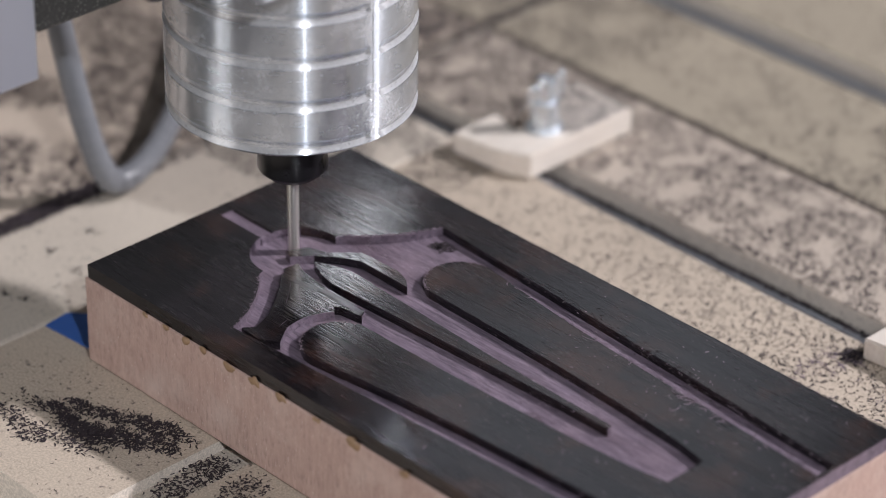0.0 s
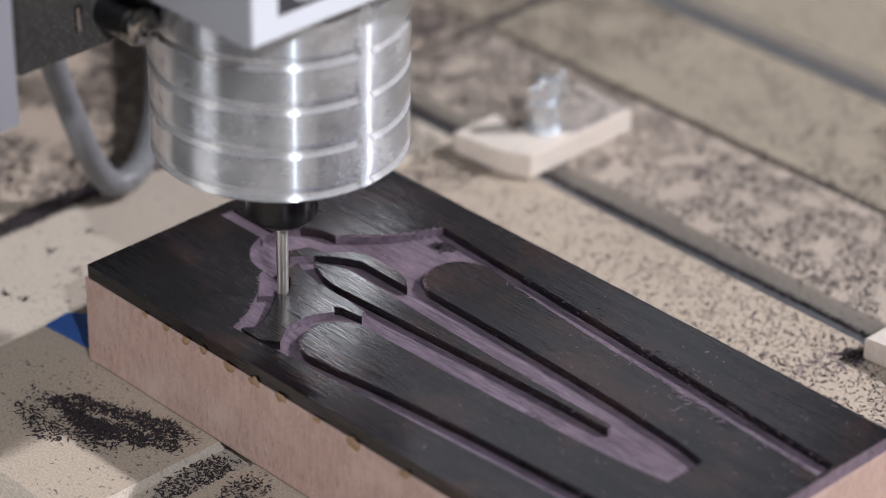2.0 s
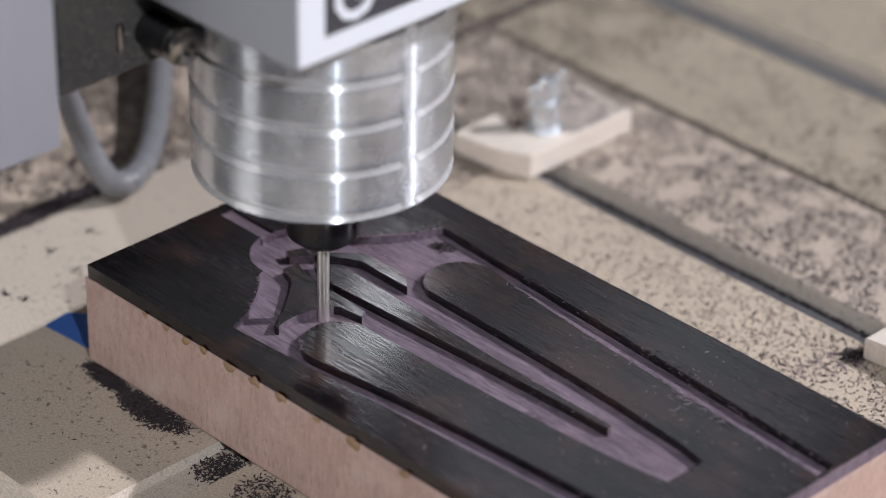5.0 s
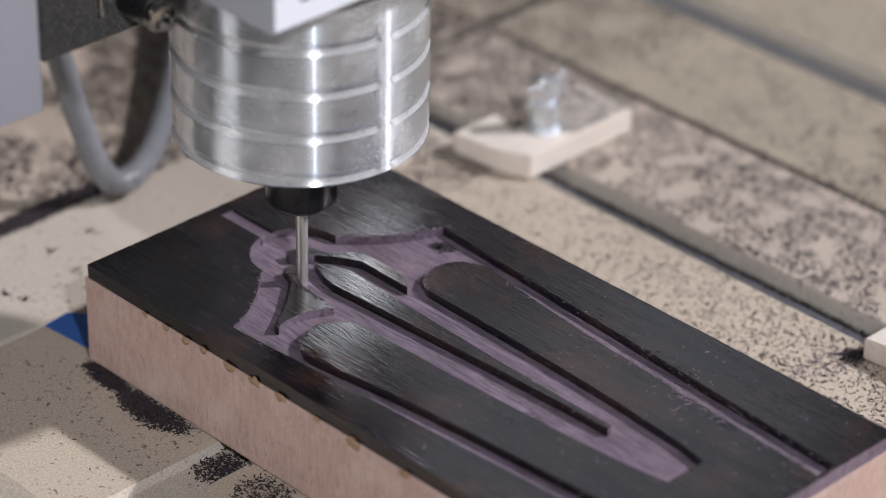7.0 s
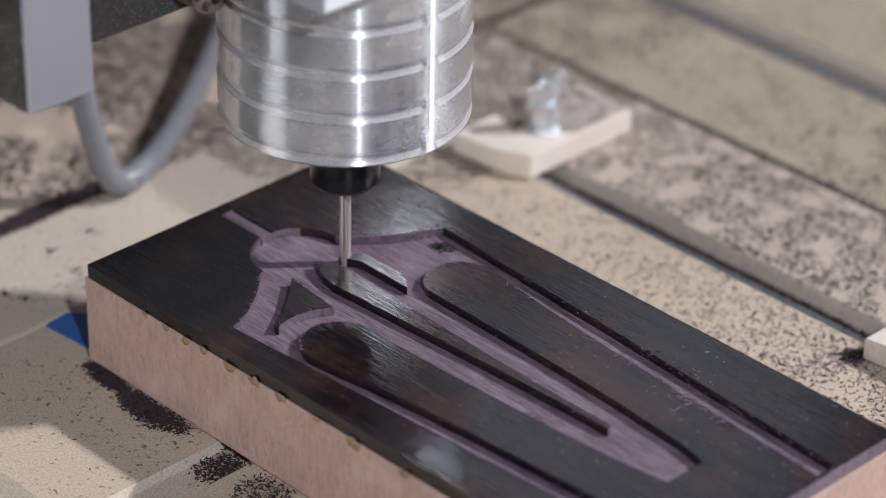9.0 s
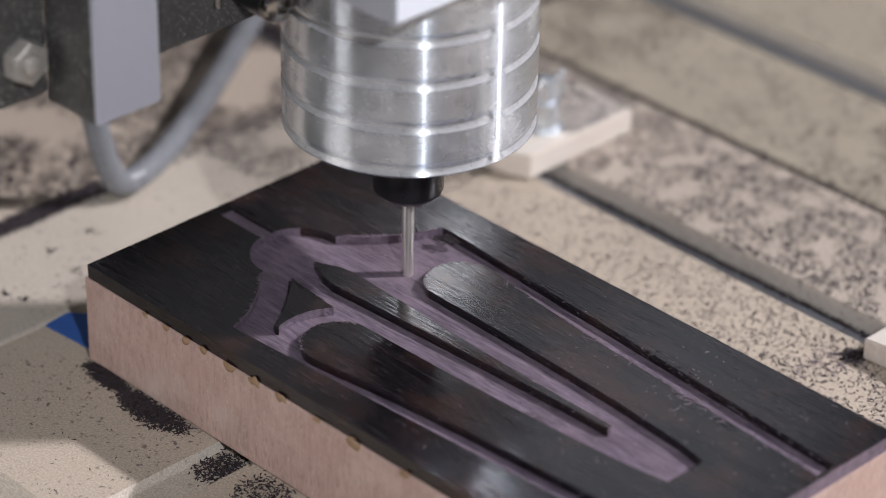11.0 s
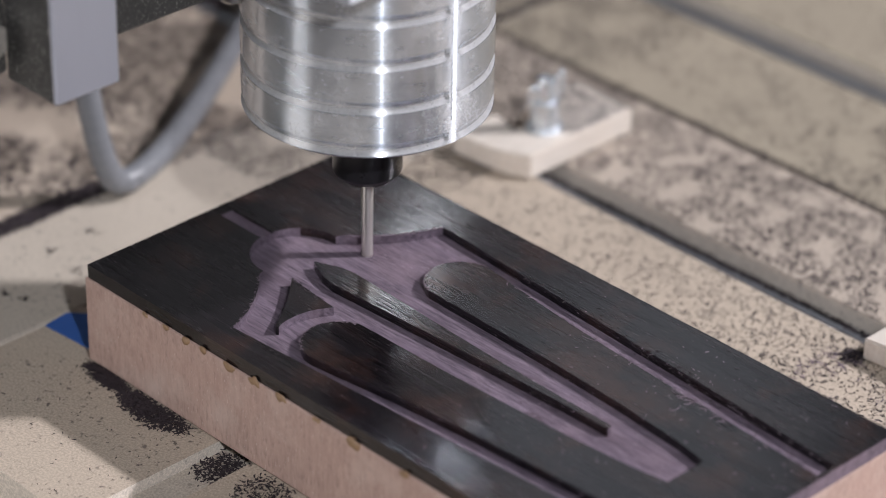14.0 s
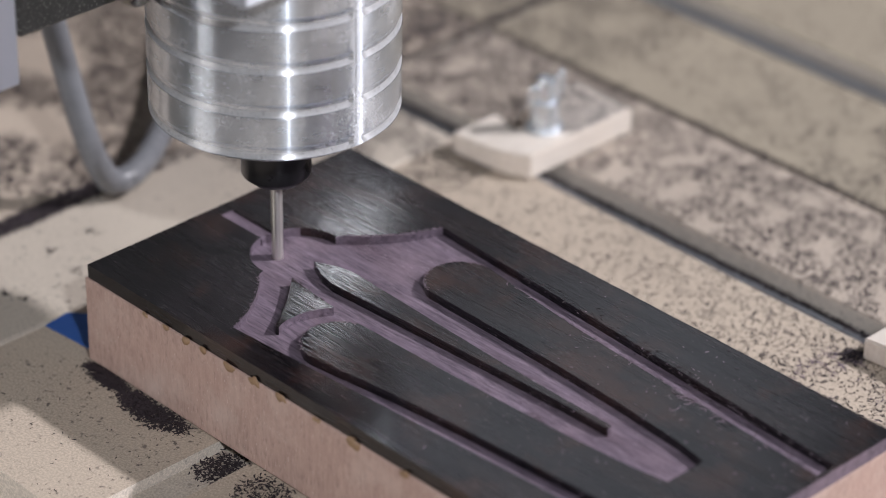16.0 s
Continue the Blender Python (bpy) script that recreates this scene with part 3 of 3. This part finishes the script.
def clamp(at, turn, nut_on):
    c = empty("hold_down_clamp", at, "pale maple hold-down clamp with a notched top on the bed", "clamp", "hold-down clamps")
    c.rotation_euler = (0, 0, radians(turn))
    # plan of the bar: skew nose, notch for the bolt and square heel
    bm = slab([[(-17.6, -2.6), (-2.7, -1.6), (2.5, -1.0), (10.4, 2.2), (10.6, 46.6), (-13.5, 46.6), (-13.5, 22), (-4.5, 20.5), (-3.4, 15), (-5.0, 10.5), (-15.8, 14.2)]], 0.0004, HIGH)
    for v in bm.verts:
        if v.co.y < -0.0012 and v.co.z > 0.005:
            v.co.z -= 0.0016
    bmesh.ops.bevel(bm, geom=[e for e in bm.edges if e.is_boundary or len(e.link_faces) == 2 and e.calc_face_angle(0) > 0.5], offset=0.0005, segments=2, affect="EDGES")
    part("clamp_bar", bm, MAPLE, c)
    if nut_on:
        wing = part("wing_nut", lathe([(0, 0), (0.0050, 0), (0.0050, 0.0012), (0.0044, 0.0016), (0.0038, 0.0085), (0, 0.0075)], 32, "Z", (0.001, 0.0178, HIGH + 0.0009)), ZINC, c, "zinc-plated wing nut", 40)
        for s in (-1, 1):
            bm = bmesh.new()
            bmesh.ops.create_uvsphere(bm, u_segments=16, v_segments=10, radius=1.0)
            at, size, lean = ((0.0034, 0.0205, 0.0222), (0.0020, 0.0012, 0.0064), 13) if s > 0 else ((-0.0006, 0.0158, 0.0186), (0.0028, 0.0013, 0.0044), -14)
            bmesh.ops.transform(bm, verts=bm.verts, matrix=Matrix.Translation(at) @ Matrix.Rotation(radians(45), 4, "Z") @ Matrix.Rotation(radians(lean), 4, "Y") @ Matrix.Diagonal((*size, 1)))
            part("wing", bm, ZINC, wing, "", 60)
        part("threaded_rod", lathe([(0, 0), (0.0027, 0), (0.0027, 0.0088), (0.0022, 0.0096), (0, 0.0096)], 20, "Z", (0.001, 0.0178, HIGH + 0.0076)), ZINC, c, "", 40)
        part("washer", lathe([(0.003, 0), (0.0058, 0), (0.0058, 0.001), (0.003, 0.001), (0.003, 0)], 32, "Z", (0.001, 0.0178, HIGH)), ZINC, c, "", 40)
    return c


clamp((0.001, 0.1525, 0), 0, True)
clamp((0.1575, 0.1535, 0), 0, False)

# blue masking tape under the block's corner
bm = slab([[(-21.8, 1.0), (-23.0, 9.3), (2, 32), (2, 3.0), (-3.0, 2.6)]], 0.0001, 0.0004)
tagged(link("masking_tape", bm, TAPE), "blue masking tape stuck under the wooden block", "tape")

# dried glue squeezed out along the joint
rnd = random.Random(11)
for x, r in ((24, 1.0), (32.5, 1.3), (40.5, 1.5), (47, 1.1), (57, 1.8), (66.5, 1.7), (76.5, 1.5), (90, 1.1), (103, 2.2), (121, 1.4), (139, 1.6)):
    bm = bmesh.new()
    bmesh.ops.create_uvsphere(bm, u_segments=14, v_segments=8, radius=1.0)
    bmesh.ops.transform(bm, verts=bm.verts, matrix=Matrix.Translation((x * MM, -0.0005, CAP_Z - r * 0.0003)) @ Matrix.Diagonal((r * 1.25 * MM, 0.0004, r * 0.72 * MM, 1)))
    lean = rnd.uniform(-0.5, 0.5)
    for v in bm.verts:
        n3 = noise.noise(v.co * 900)
        v.co += Vector((v.co.z - CAP_Z, 0, 0)) * lean + Vector((n3 * 0.0007, abs(n3) * -0.0001, noise.noise(v.co * 700 + Vector((5, 0, 0))) * 0.0008))
    part("glue_bead", bm, GLUE, blank, "amber bead of dried glue", 80)


# ---- shavings ----
def shavings(count, place, seed, size=(0.7, 2.4), lift=0.0, width=(0.10, 0.34)):
    """Small curled slivers: vertices and faces of count of them, where place(rnd) gives x, y, z in mm or None."""
    rnd, vs, fs = random.Random(seed), [], []
    for _ in range(count):
        at = place(rnd)
        if at is None:
            continue
        x, y, z = at
        n = 3
        length, w = rnd.uniform(*size) * rnd.uniform(0.5, 1.0), rnd.uniform(*width)
        a, curl, up = rnd.uniform(0, 6.283), rnd.uniform(-0.62, 0.62), rnd.uniform(-0.15, 0.35)
        px, py, pz = 0.0, 0.0, 0.03
        b = len(vs)
        for i in range(n + 1):
            ww = w * (0.55 if i in (0, n) else 1.0)
            vs.append(((x + px - math.sin(a) * ww / 2) * MM, (y + py + math.cos(a) * ww / 2) * MM, (z + pz + lift) * MM))
            vs.append(((x + px + math.sin(a) * ww / 2) * MM, (y + py - math.cos(a) * ww / 2) * MM, (z + pz + lift + rnd.uniform(0.02, 0.16)) * MM))
            px, py, pz = px + math.cos(a) * length / n, py + math.sin(a) * length / n, max(0.02, pz + up * length / n)
            a, up = a + curl, up - 0.12
        for i in range(n):
            fs.append((b + 2 * i, b + 2 * i + 1, b + 2 * i + 3, b + 2 * i + 2))
    return vs, fs


def strew(name, count, place, seed, label, mat=None, **kw):
    me = bpy.data.meshes.new(name)
    vs, fs = shavings(count, place, seed, **kw)
    me.from_pydata(vs, [], fs)
    me.materials.append(mat or SHAVING)
    return tagged(new(name, me), label, "wood shavings", kind="stuff")


def patchy(x0, x1, y0, y1, scale, cut, dens=lambda x, y: 1.0, z=0.0):
    """A place where slivers lie in patches."""
    def at(rnd):
        x, y = rnd.uniform(x0, x1), rnd.uniform(y0, y1)
        n = noise.noise((x * scale, y * scale, 3.1)) * 0.5 + 0.5
        return (x, y, z) if rnd.random() < dens(x, y) * max(0.0, min(1.0, (n - cut) * 5)) else None
    return at


def along_joint(rnd):
    return rnd.uniform(-68, 260), 217.4 + rnd.gauss(0, 0.7), 0.1


DUST = "dark purple rosewood shavings strewn over the bed"
strew("shavings", 15000, patchy(-20, 210, 95, 157, 0.09, 0.20, lambda x, y: (0.30 if x < 40 else min(0.75, 0.34 + (x - 40) / 180))), 21, DUST, size=(0.5, 2.1), width=(0.16, 0.40))
strew("shavings", 17000, patchy(-68, 240, 170, 216, 0.10, 0.30, lambda x, y: 1.0 if x < 20 or x > 40 else 0.7), 22, DUST, size=(0.6, 2.2), width=(0.22, 0.6))
strew("shavings", 1500, patchy(-68, 0, 171, 216, 0.10, 0.05), 55, DUST, size=(0.6, 2.2), width=(0.22, 0.6))
strew("shavings", 700, patchy(-68, -20, 219, 270, 0.09, 0.20), 56, DUST, size=(0.6, 2.0), width=(0.22, 0.55))
strew("shavings", 8000, patchy(-68, 240, 219, 270, 0.06, 0.36, lambda x, y: 0.9 if x > 60 or x < -30 else 0.35), 23, DUST, size=(0.8, 2.4), width=(0.3, 0.8))
strew("shavings", 2600, patchy(-68, 260, 281, 380, 0.05, 0.42), 41, DUST, size=(0.8, 2.2), width=(0.3, 0.7), lift=4.0)
strew("shavings", 9500, patchy(-190, -72, 160, 300, 0.05, 0.22), 50, DUST, size=(0.9, 3.2), width=(0.3, 0.8))
strew("shavings", 34000, patchy(-240, -76, 10, 216, 0.035, 0.33), 24, DUST, size=(0.9, 3.2), width=(0.3, 0.7))
strew("shavings", 6500, patchy(-68, 0, 96, 157, 0.06, 0.36), 25, DUST)
# shavings packed this dense to put in the dark shade of the board gap
strew("shavings", 7000, patchy(-75.4, -68.0, 0, 158, 0.05, 0.0, lambda x, y: 1.0 if y < 62 else 0.25), 29, DUST, size=(1.0, 3.0), width=(0.2, 0.5))
# shavings in the slot, which also give its bottom the dark of shade
strew("shavings", 5200, patchy(-68, 330, 165.0, 169.3, 0.05, -0.2, z=-5.4), 42, "dark shavings in the track's slot that also put in its shaded bottom", size=(0.8, 2.2), width=(0.3, 0.8))
strew("shavings", 2500, patchy(-68, 330, 160.5, 167, 0.07, 0.30, z=-5.4), 43, "dark shavings in the track's slot that also put in its shaded bottom", size=(0.8, 2.2), width=(0.3, 0.7))
strew("shavings", 1300, patchy(-68, 330, 159.3, 161.0, 0.06, 0.30, z=0.15), 49, "dark shavings along the track's lip", size=(0.6, 1.8), width=(0.25, 0.6))
strew("shavings", 90, patchy(144, 166, 155.5, 190, 0.10, 0.25, z=8.5), 52, "dark dust on the top of a clamp", size=(0.5, 1.6))
strew("shavings", 1500, patchy(-12, 10.5, 173, 198, 0.09, 0.12, z=8.5), 44, "dark dust on the top of a clamp", size=(0.5, 1.6))
strew("shavings", 60, patchy(-66, -24, -40, 90, 0.06, 0.3), 26, DUST)
strew("shavings", 1900, along_joint, 51, "dark dust packed in the joint of two boards", size=(0.6, 1.8), width=(0.3, 0.7))
strew("shavings", 160, patchy(-20, 51, -48, -1, 0.06, 0.3), 27, DUST, size=(0.4, 1.6))
strew("shavings", 500, patchy(130, 178, 128, 150, 0.10, 0.40, z=0.2), 28, "heap of purple shavings beside the clamp", FUZZ, size=(1.0, 3.5))


def pile(name, cx, cy, rx, ry, high, count, seed, label, turn=0.0, z=0.0, mat=None):
    c, s = math.cos(radians(turn)), math.sin(radians(turn))

    def at(rnd):
        a, r = rnd.uniform(0, 6.283), rnd.random() ** 0.55 * (1.0 if rnd.random() < 0.85 else 1.35)
        u, v = rx * r * math.cos(a), ry * r * math.sin(a)
        return u * c - v * s, u * s + v * c, high * max(0.0, 1 - r) * rnd.random()
    ob = strew(name, count, at, seed, label, mat, size=(0.6, 2.3), width=(0.18, 0.55))
    ob.location = (cx * MM, cy * MM, z * MM)
    return ob


HEAP = "small heap of dark rosewood shavings on the bed"
BLOWN = []
# heaps that the air stream sweeps up against the block: start and end, mm
for k, (sx, sy, ex, ey, rx, ry, n) in enumerate((
        (14, -21, 6, -2.6, 6, 2.4, 300), (21, -23, 11, -3.0, 6, 2.6, 330), (28, -21, 24, -4.6, 6, 3.2, 380), (35, -17, 30, -4.6, 7, 3.2, 360),
        (42, -12, 36, -4.4, 7, 3.0, 300), (17, -16, 8, -2.4, 6, 2.2, 200), (25, -13, 13, -3.0, 6, 2.4, 220), (33, -9, 22, -3.2, 6, 2.6, 220),
        (41, -6, 33, -2.8, 7, 2.4, 200), (6, -31, 27, -6.0, 7, 3.4, 130), (15, -33, 33, -6.2, 7, 3.4, 130), (5, -24, 10, -2.4, 7, 2.4, 70),
        (29, -28, 39, -3.4, 7, 3.0, 60), (22, -29, 26, -3.4, 7, 3.0, 90), (30, -24, 28, -5.4, 7, 3.2, 160))):
    BLOWN.append((pile("shavings_heap", sx, sy, rx, ry, 0.9, n, 40 + k, HEAP), sx, sy, ex, ey, k))
SLOT_HEAPS = []
for k, (sx, sy, ex, ey, n, z) in enumerate(((57, -8, 58, -5, 330, -2.8), (58, -20, 59, -6, 260, -2.8), (73, -10, 75, -7, 200, 0), (74, -24, 81, -8, 150, 0), (88, -14, 88, -10, 150, 0))):
    SLOT_HEAPS.append((pile("shavings_heap", sx, sy, 5.5, 7, 0.8, n, 60 + k, HEAP, 0, z), sx, sy, ex, ey, z))

KNOT = pile("shavings_clump", 54, 77, 3.6, 1.6, 1.6, 150, 71, "dark clump of shavings caught in the milled pocket", 20, FLOOR_Z / MM)

pile("shavings_heap", 137.5, 150.5, 3.2, 3.0, 2.4, 260, 72, "dark heap of shavings against a clamp's nose")
pile("shavings_clump", 127.5, 36.8, 1.8, 1.2, 1.2, 60, 73, "pale purple clump of wood fuzz in the milled pocket", 0, FLOOR_Z / MM, FUZZ)

# small dark clots trodden into the pale board
for k, (x, y, rx, ry, turn) in enumerate(((-39.1, 25.4, 3.2, 0.7, -28), (-52.5, 26.7, 1.5, 0.9, 0), (-37.5, 4.9, 1.8, 0.8, 30), (-42.2, 3.4, 1.4, 0.7, 0), (-53.4, 41.6, 1.8, 1.0, 0))):
    pile("shavings_clump", x, y, rx, ry, 0.1, 15, 80 + k, "small dark clot of dust pressed on the pale board", turn)

# fuzz and crumbs on the work
RIDGE = "pale purple wood fuzz along the milled edges"


def along(path, spread, z):
    cuts = list(zip(path, path[1:]))

    def at(rnd):
        (x0, y0), (x1, y1) = rnd.choice(cuts)
        s = rnd.random()
        return x0 + (x1 - x0) * s + rnd.gauss(0, spread), y0 + (y1 - y0) * s + rnd.gauss(0, spread), z
    return at


TOP_MM = TOP / MM
strew("shavings", 1500, along([(-70.6, 158), (-70.6, 290)], 0.9, 0.15), 57, "dark dust packed in the joint of two boards", size=(0.6, 2.0), width=(0.3, 0.7))
strew("edge_fuzz", 260, along(mirrored(bow((34.2, 29.8), EDGE_A, 1.9)), 0.25, TOP_MM), 31, RIDGE, FUZZ, size=(0.3, 1.1))
strew("edge_fuzz", 160, along(bow((34.2, 29.8), EDGE_A, 1.9), 0.25, TOP_MM), 32, RIDGE, FUZZ, size=(0.3, 0.9))
strew("edge_fuzz", 150, along(arc(72.4, 22.8, 9.8, 250, 105, 20), 0.2, TOP_MM), 33, RIDGE, FUZZ, size=(0.3, 0.9))
strew("edge_fuzz", 150, along(arc(72.4, 66.0, 9.8, 255, 90, 20), 0.2, TOP_MM), 34, RIDGE, FUZZ, size=(0.3, 0.9))
strew("edge_fuzz", 70, along([(80, 74.9), (120, 70.5), (190, 66.0)], 0.35, TOP_MM), 35, RIDGE, FUZZ, size=(0.5, 2.2), width=(0.08, 0.26))
strew("edge_fuzz", 130, along([(80, 76.0), (120, 72.0), (190, 67.6)], 0.9, FLOOR_Z / MM), 45, RIDGE, FUZZ, size=(0.6, 3.4), width=(0.10, 0.34))
strew("edge_fuzz", 60, along([(60, 81.3), (120, 76.8), (190, 71.9)], 0.4, TOP_MM), 46, "dark burrs on the milled edge", SHAVING, size=(0.5, 2.2))
strew("edge_fuzz", 60, along([(60, 9.0), (120, 13.6), (190, 18.3)], 0.9, FLOOR_Z / MM), 47, RIDGE, FUZZ, size=(0.4, 2.0), width=(0.10, 0.3))
strew("crumbs", 90, patchy(120, 192, 18, 92, 0.05, 0.2, z=TOP_MM), 48, "pale slivers fallen on the dark plate", FUZZ, size=(0.4, 1.5), width=(0.08, 0.22))
strew("edge_fuzz", 30, along([(118, 72.5), (190, 66.5)], 2.2, TOP_MM), 53, "long thin wood fibres caught along the groove", FUZZ, size=(3.0, 7.5), width=(0.07, 0.15))
strew("edge_fuzz", 90, along([(84, 80.0), (190, 70.5)], 1.6, TOP_MM), 54, "dark purple shavings caught along the groove", SHAVING, size=(0.8, 2.6), width=(0.10, 0.3))
strew("edge_fuzz", 70, along([(146, 68.4), (163, 67.4)], 0.8, TOP_MM), 38, RIDGE, FUZZ, size=(1.0, 3.4), width=(0.08, 0.25))
BURRS = strew("edge_fuzz", 60, along([(41.3, 34.6), (46.5, 33.6), (57.5, 32.6)], 0.3, TOP_MM), 39, "dark burrs on the milled ridge", SHAVING, size=(0.4, 1.3))
strew("crumbs", 900, patchy(1, 190, 1, 92, 0.02, 0.1, lambda x, y: min(1, max(0.05, (x - 60) / 120)), TOP_MM), 36, "tiny pale wood crumbs on the dark plate", FUZZ, size=(0.25, 1.0), width=(0.12, 0.30))
strew("crumbs", 120, along([(100, 38.5), (166, 43)], 1.8, FLOOR_Z / MM), 37, "purple wood crumbs in the milled pocket", FUZZ, size=(0.3, 1.0))


# ---- what moves ----
def motions():
    walk(carriage, [(t, pose(x * MM, y * MM, TIP_Z)) for t, x, y in WAY])
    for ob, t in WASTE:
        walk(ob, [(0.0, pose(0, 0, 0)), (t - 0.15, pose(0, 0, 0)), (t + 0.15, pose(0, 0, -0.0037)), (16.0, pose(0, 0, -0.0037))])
    for ob, sx, sy, ex, ey, k in BLOWN:
        t0, t1 = 1.3 + 0.05 * (k % 4), 3.2 + 0.12 * (k % 5)
        z = 0.0
        mid = ((sx * 0.75 + ex * 0.25), (sy * 0.75 + ey * 0.25))
        walk(ob, [(0.0, pose(sx * MM, sy * MM, z)), (t0, pose(sx * MM, sy * MM, z)), (2.2, pose(mid[0] * MM, mid[1] * MM, z)), (t1, pose(ex * MM, ey * MM, z)), (16.0, pose(ex * MM, ey * MM, z))])
    for ob, sx, sy, ex, ey, z in SLOT_HEAPS:
        walk(ob, [(0.0, pose(sx * MM, sy * MM, z * MM)), (1.8, pose(sx * MM, sy * MM, z * MM)), (3.0, pose(ex * MM, ey * MM, z * MM)), (16.0, pose(ex * MM, ey * MM, z * MM))])
    walk(KNOT, [(0.0, pose(0.054, 0.077, FLOOR_Z)), (10.8, pose(0.054, 0.077, FLOOR_Z)), (11.3, pose(0.060, 0.086, 0.034)), (11.7, pose(0.095, 0.118, 0.0)), (16.0, pose(0.095, 0.118, 0.0))])
    walk(BURRS, [(0.0, pose(0, 0, -0.003)), (6.4, pose(0, 0, -0.003)), (6.9, pose(0, 0, 0)), (16.0, pose(0, 0, 0))])
    for i, ob in enumerate(LINKS):
        walk(ob, [(t, link_pose(i, t)) for t in [w[0] for w in WAY]])


motions()
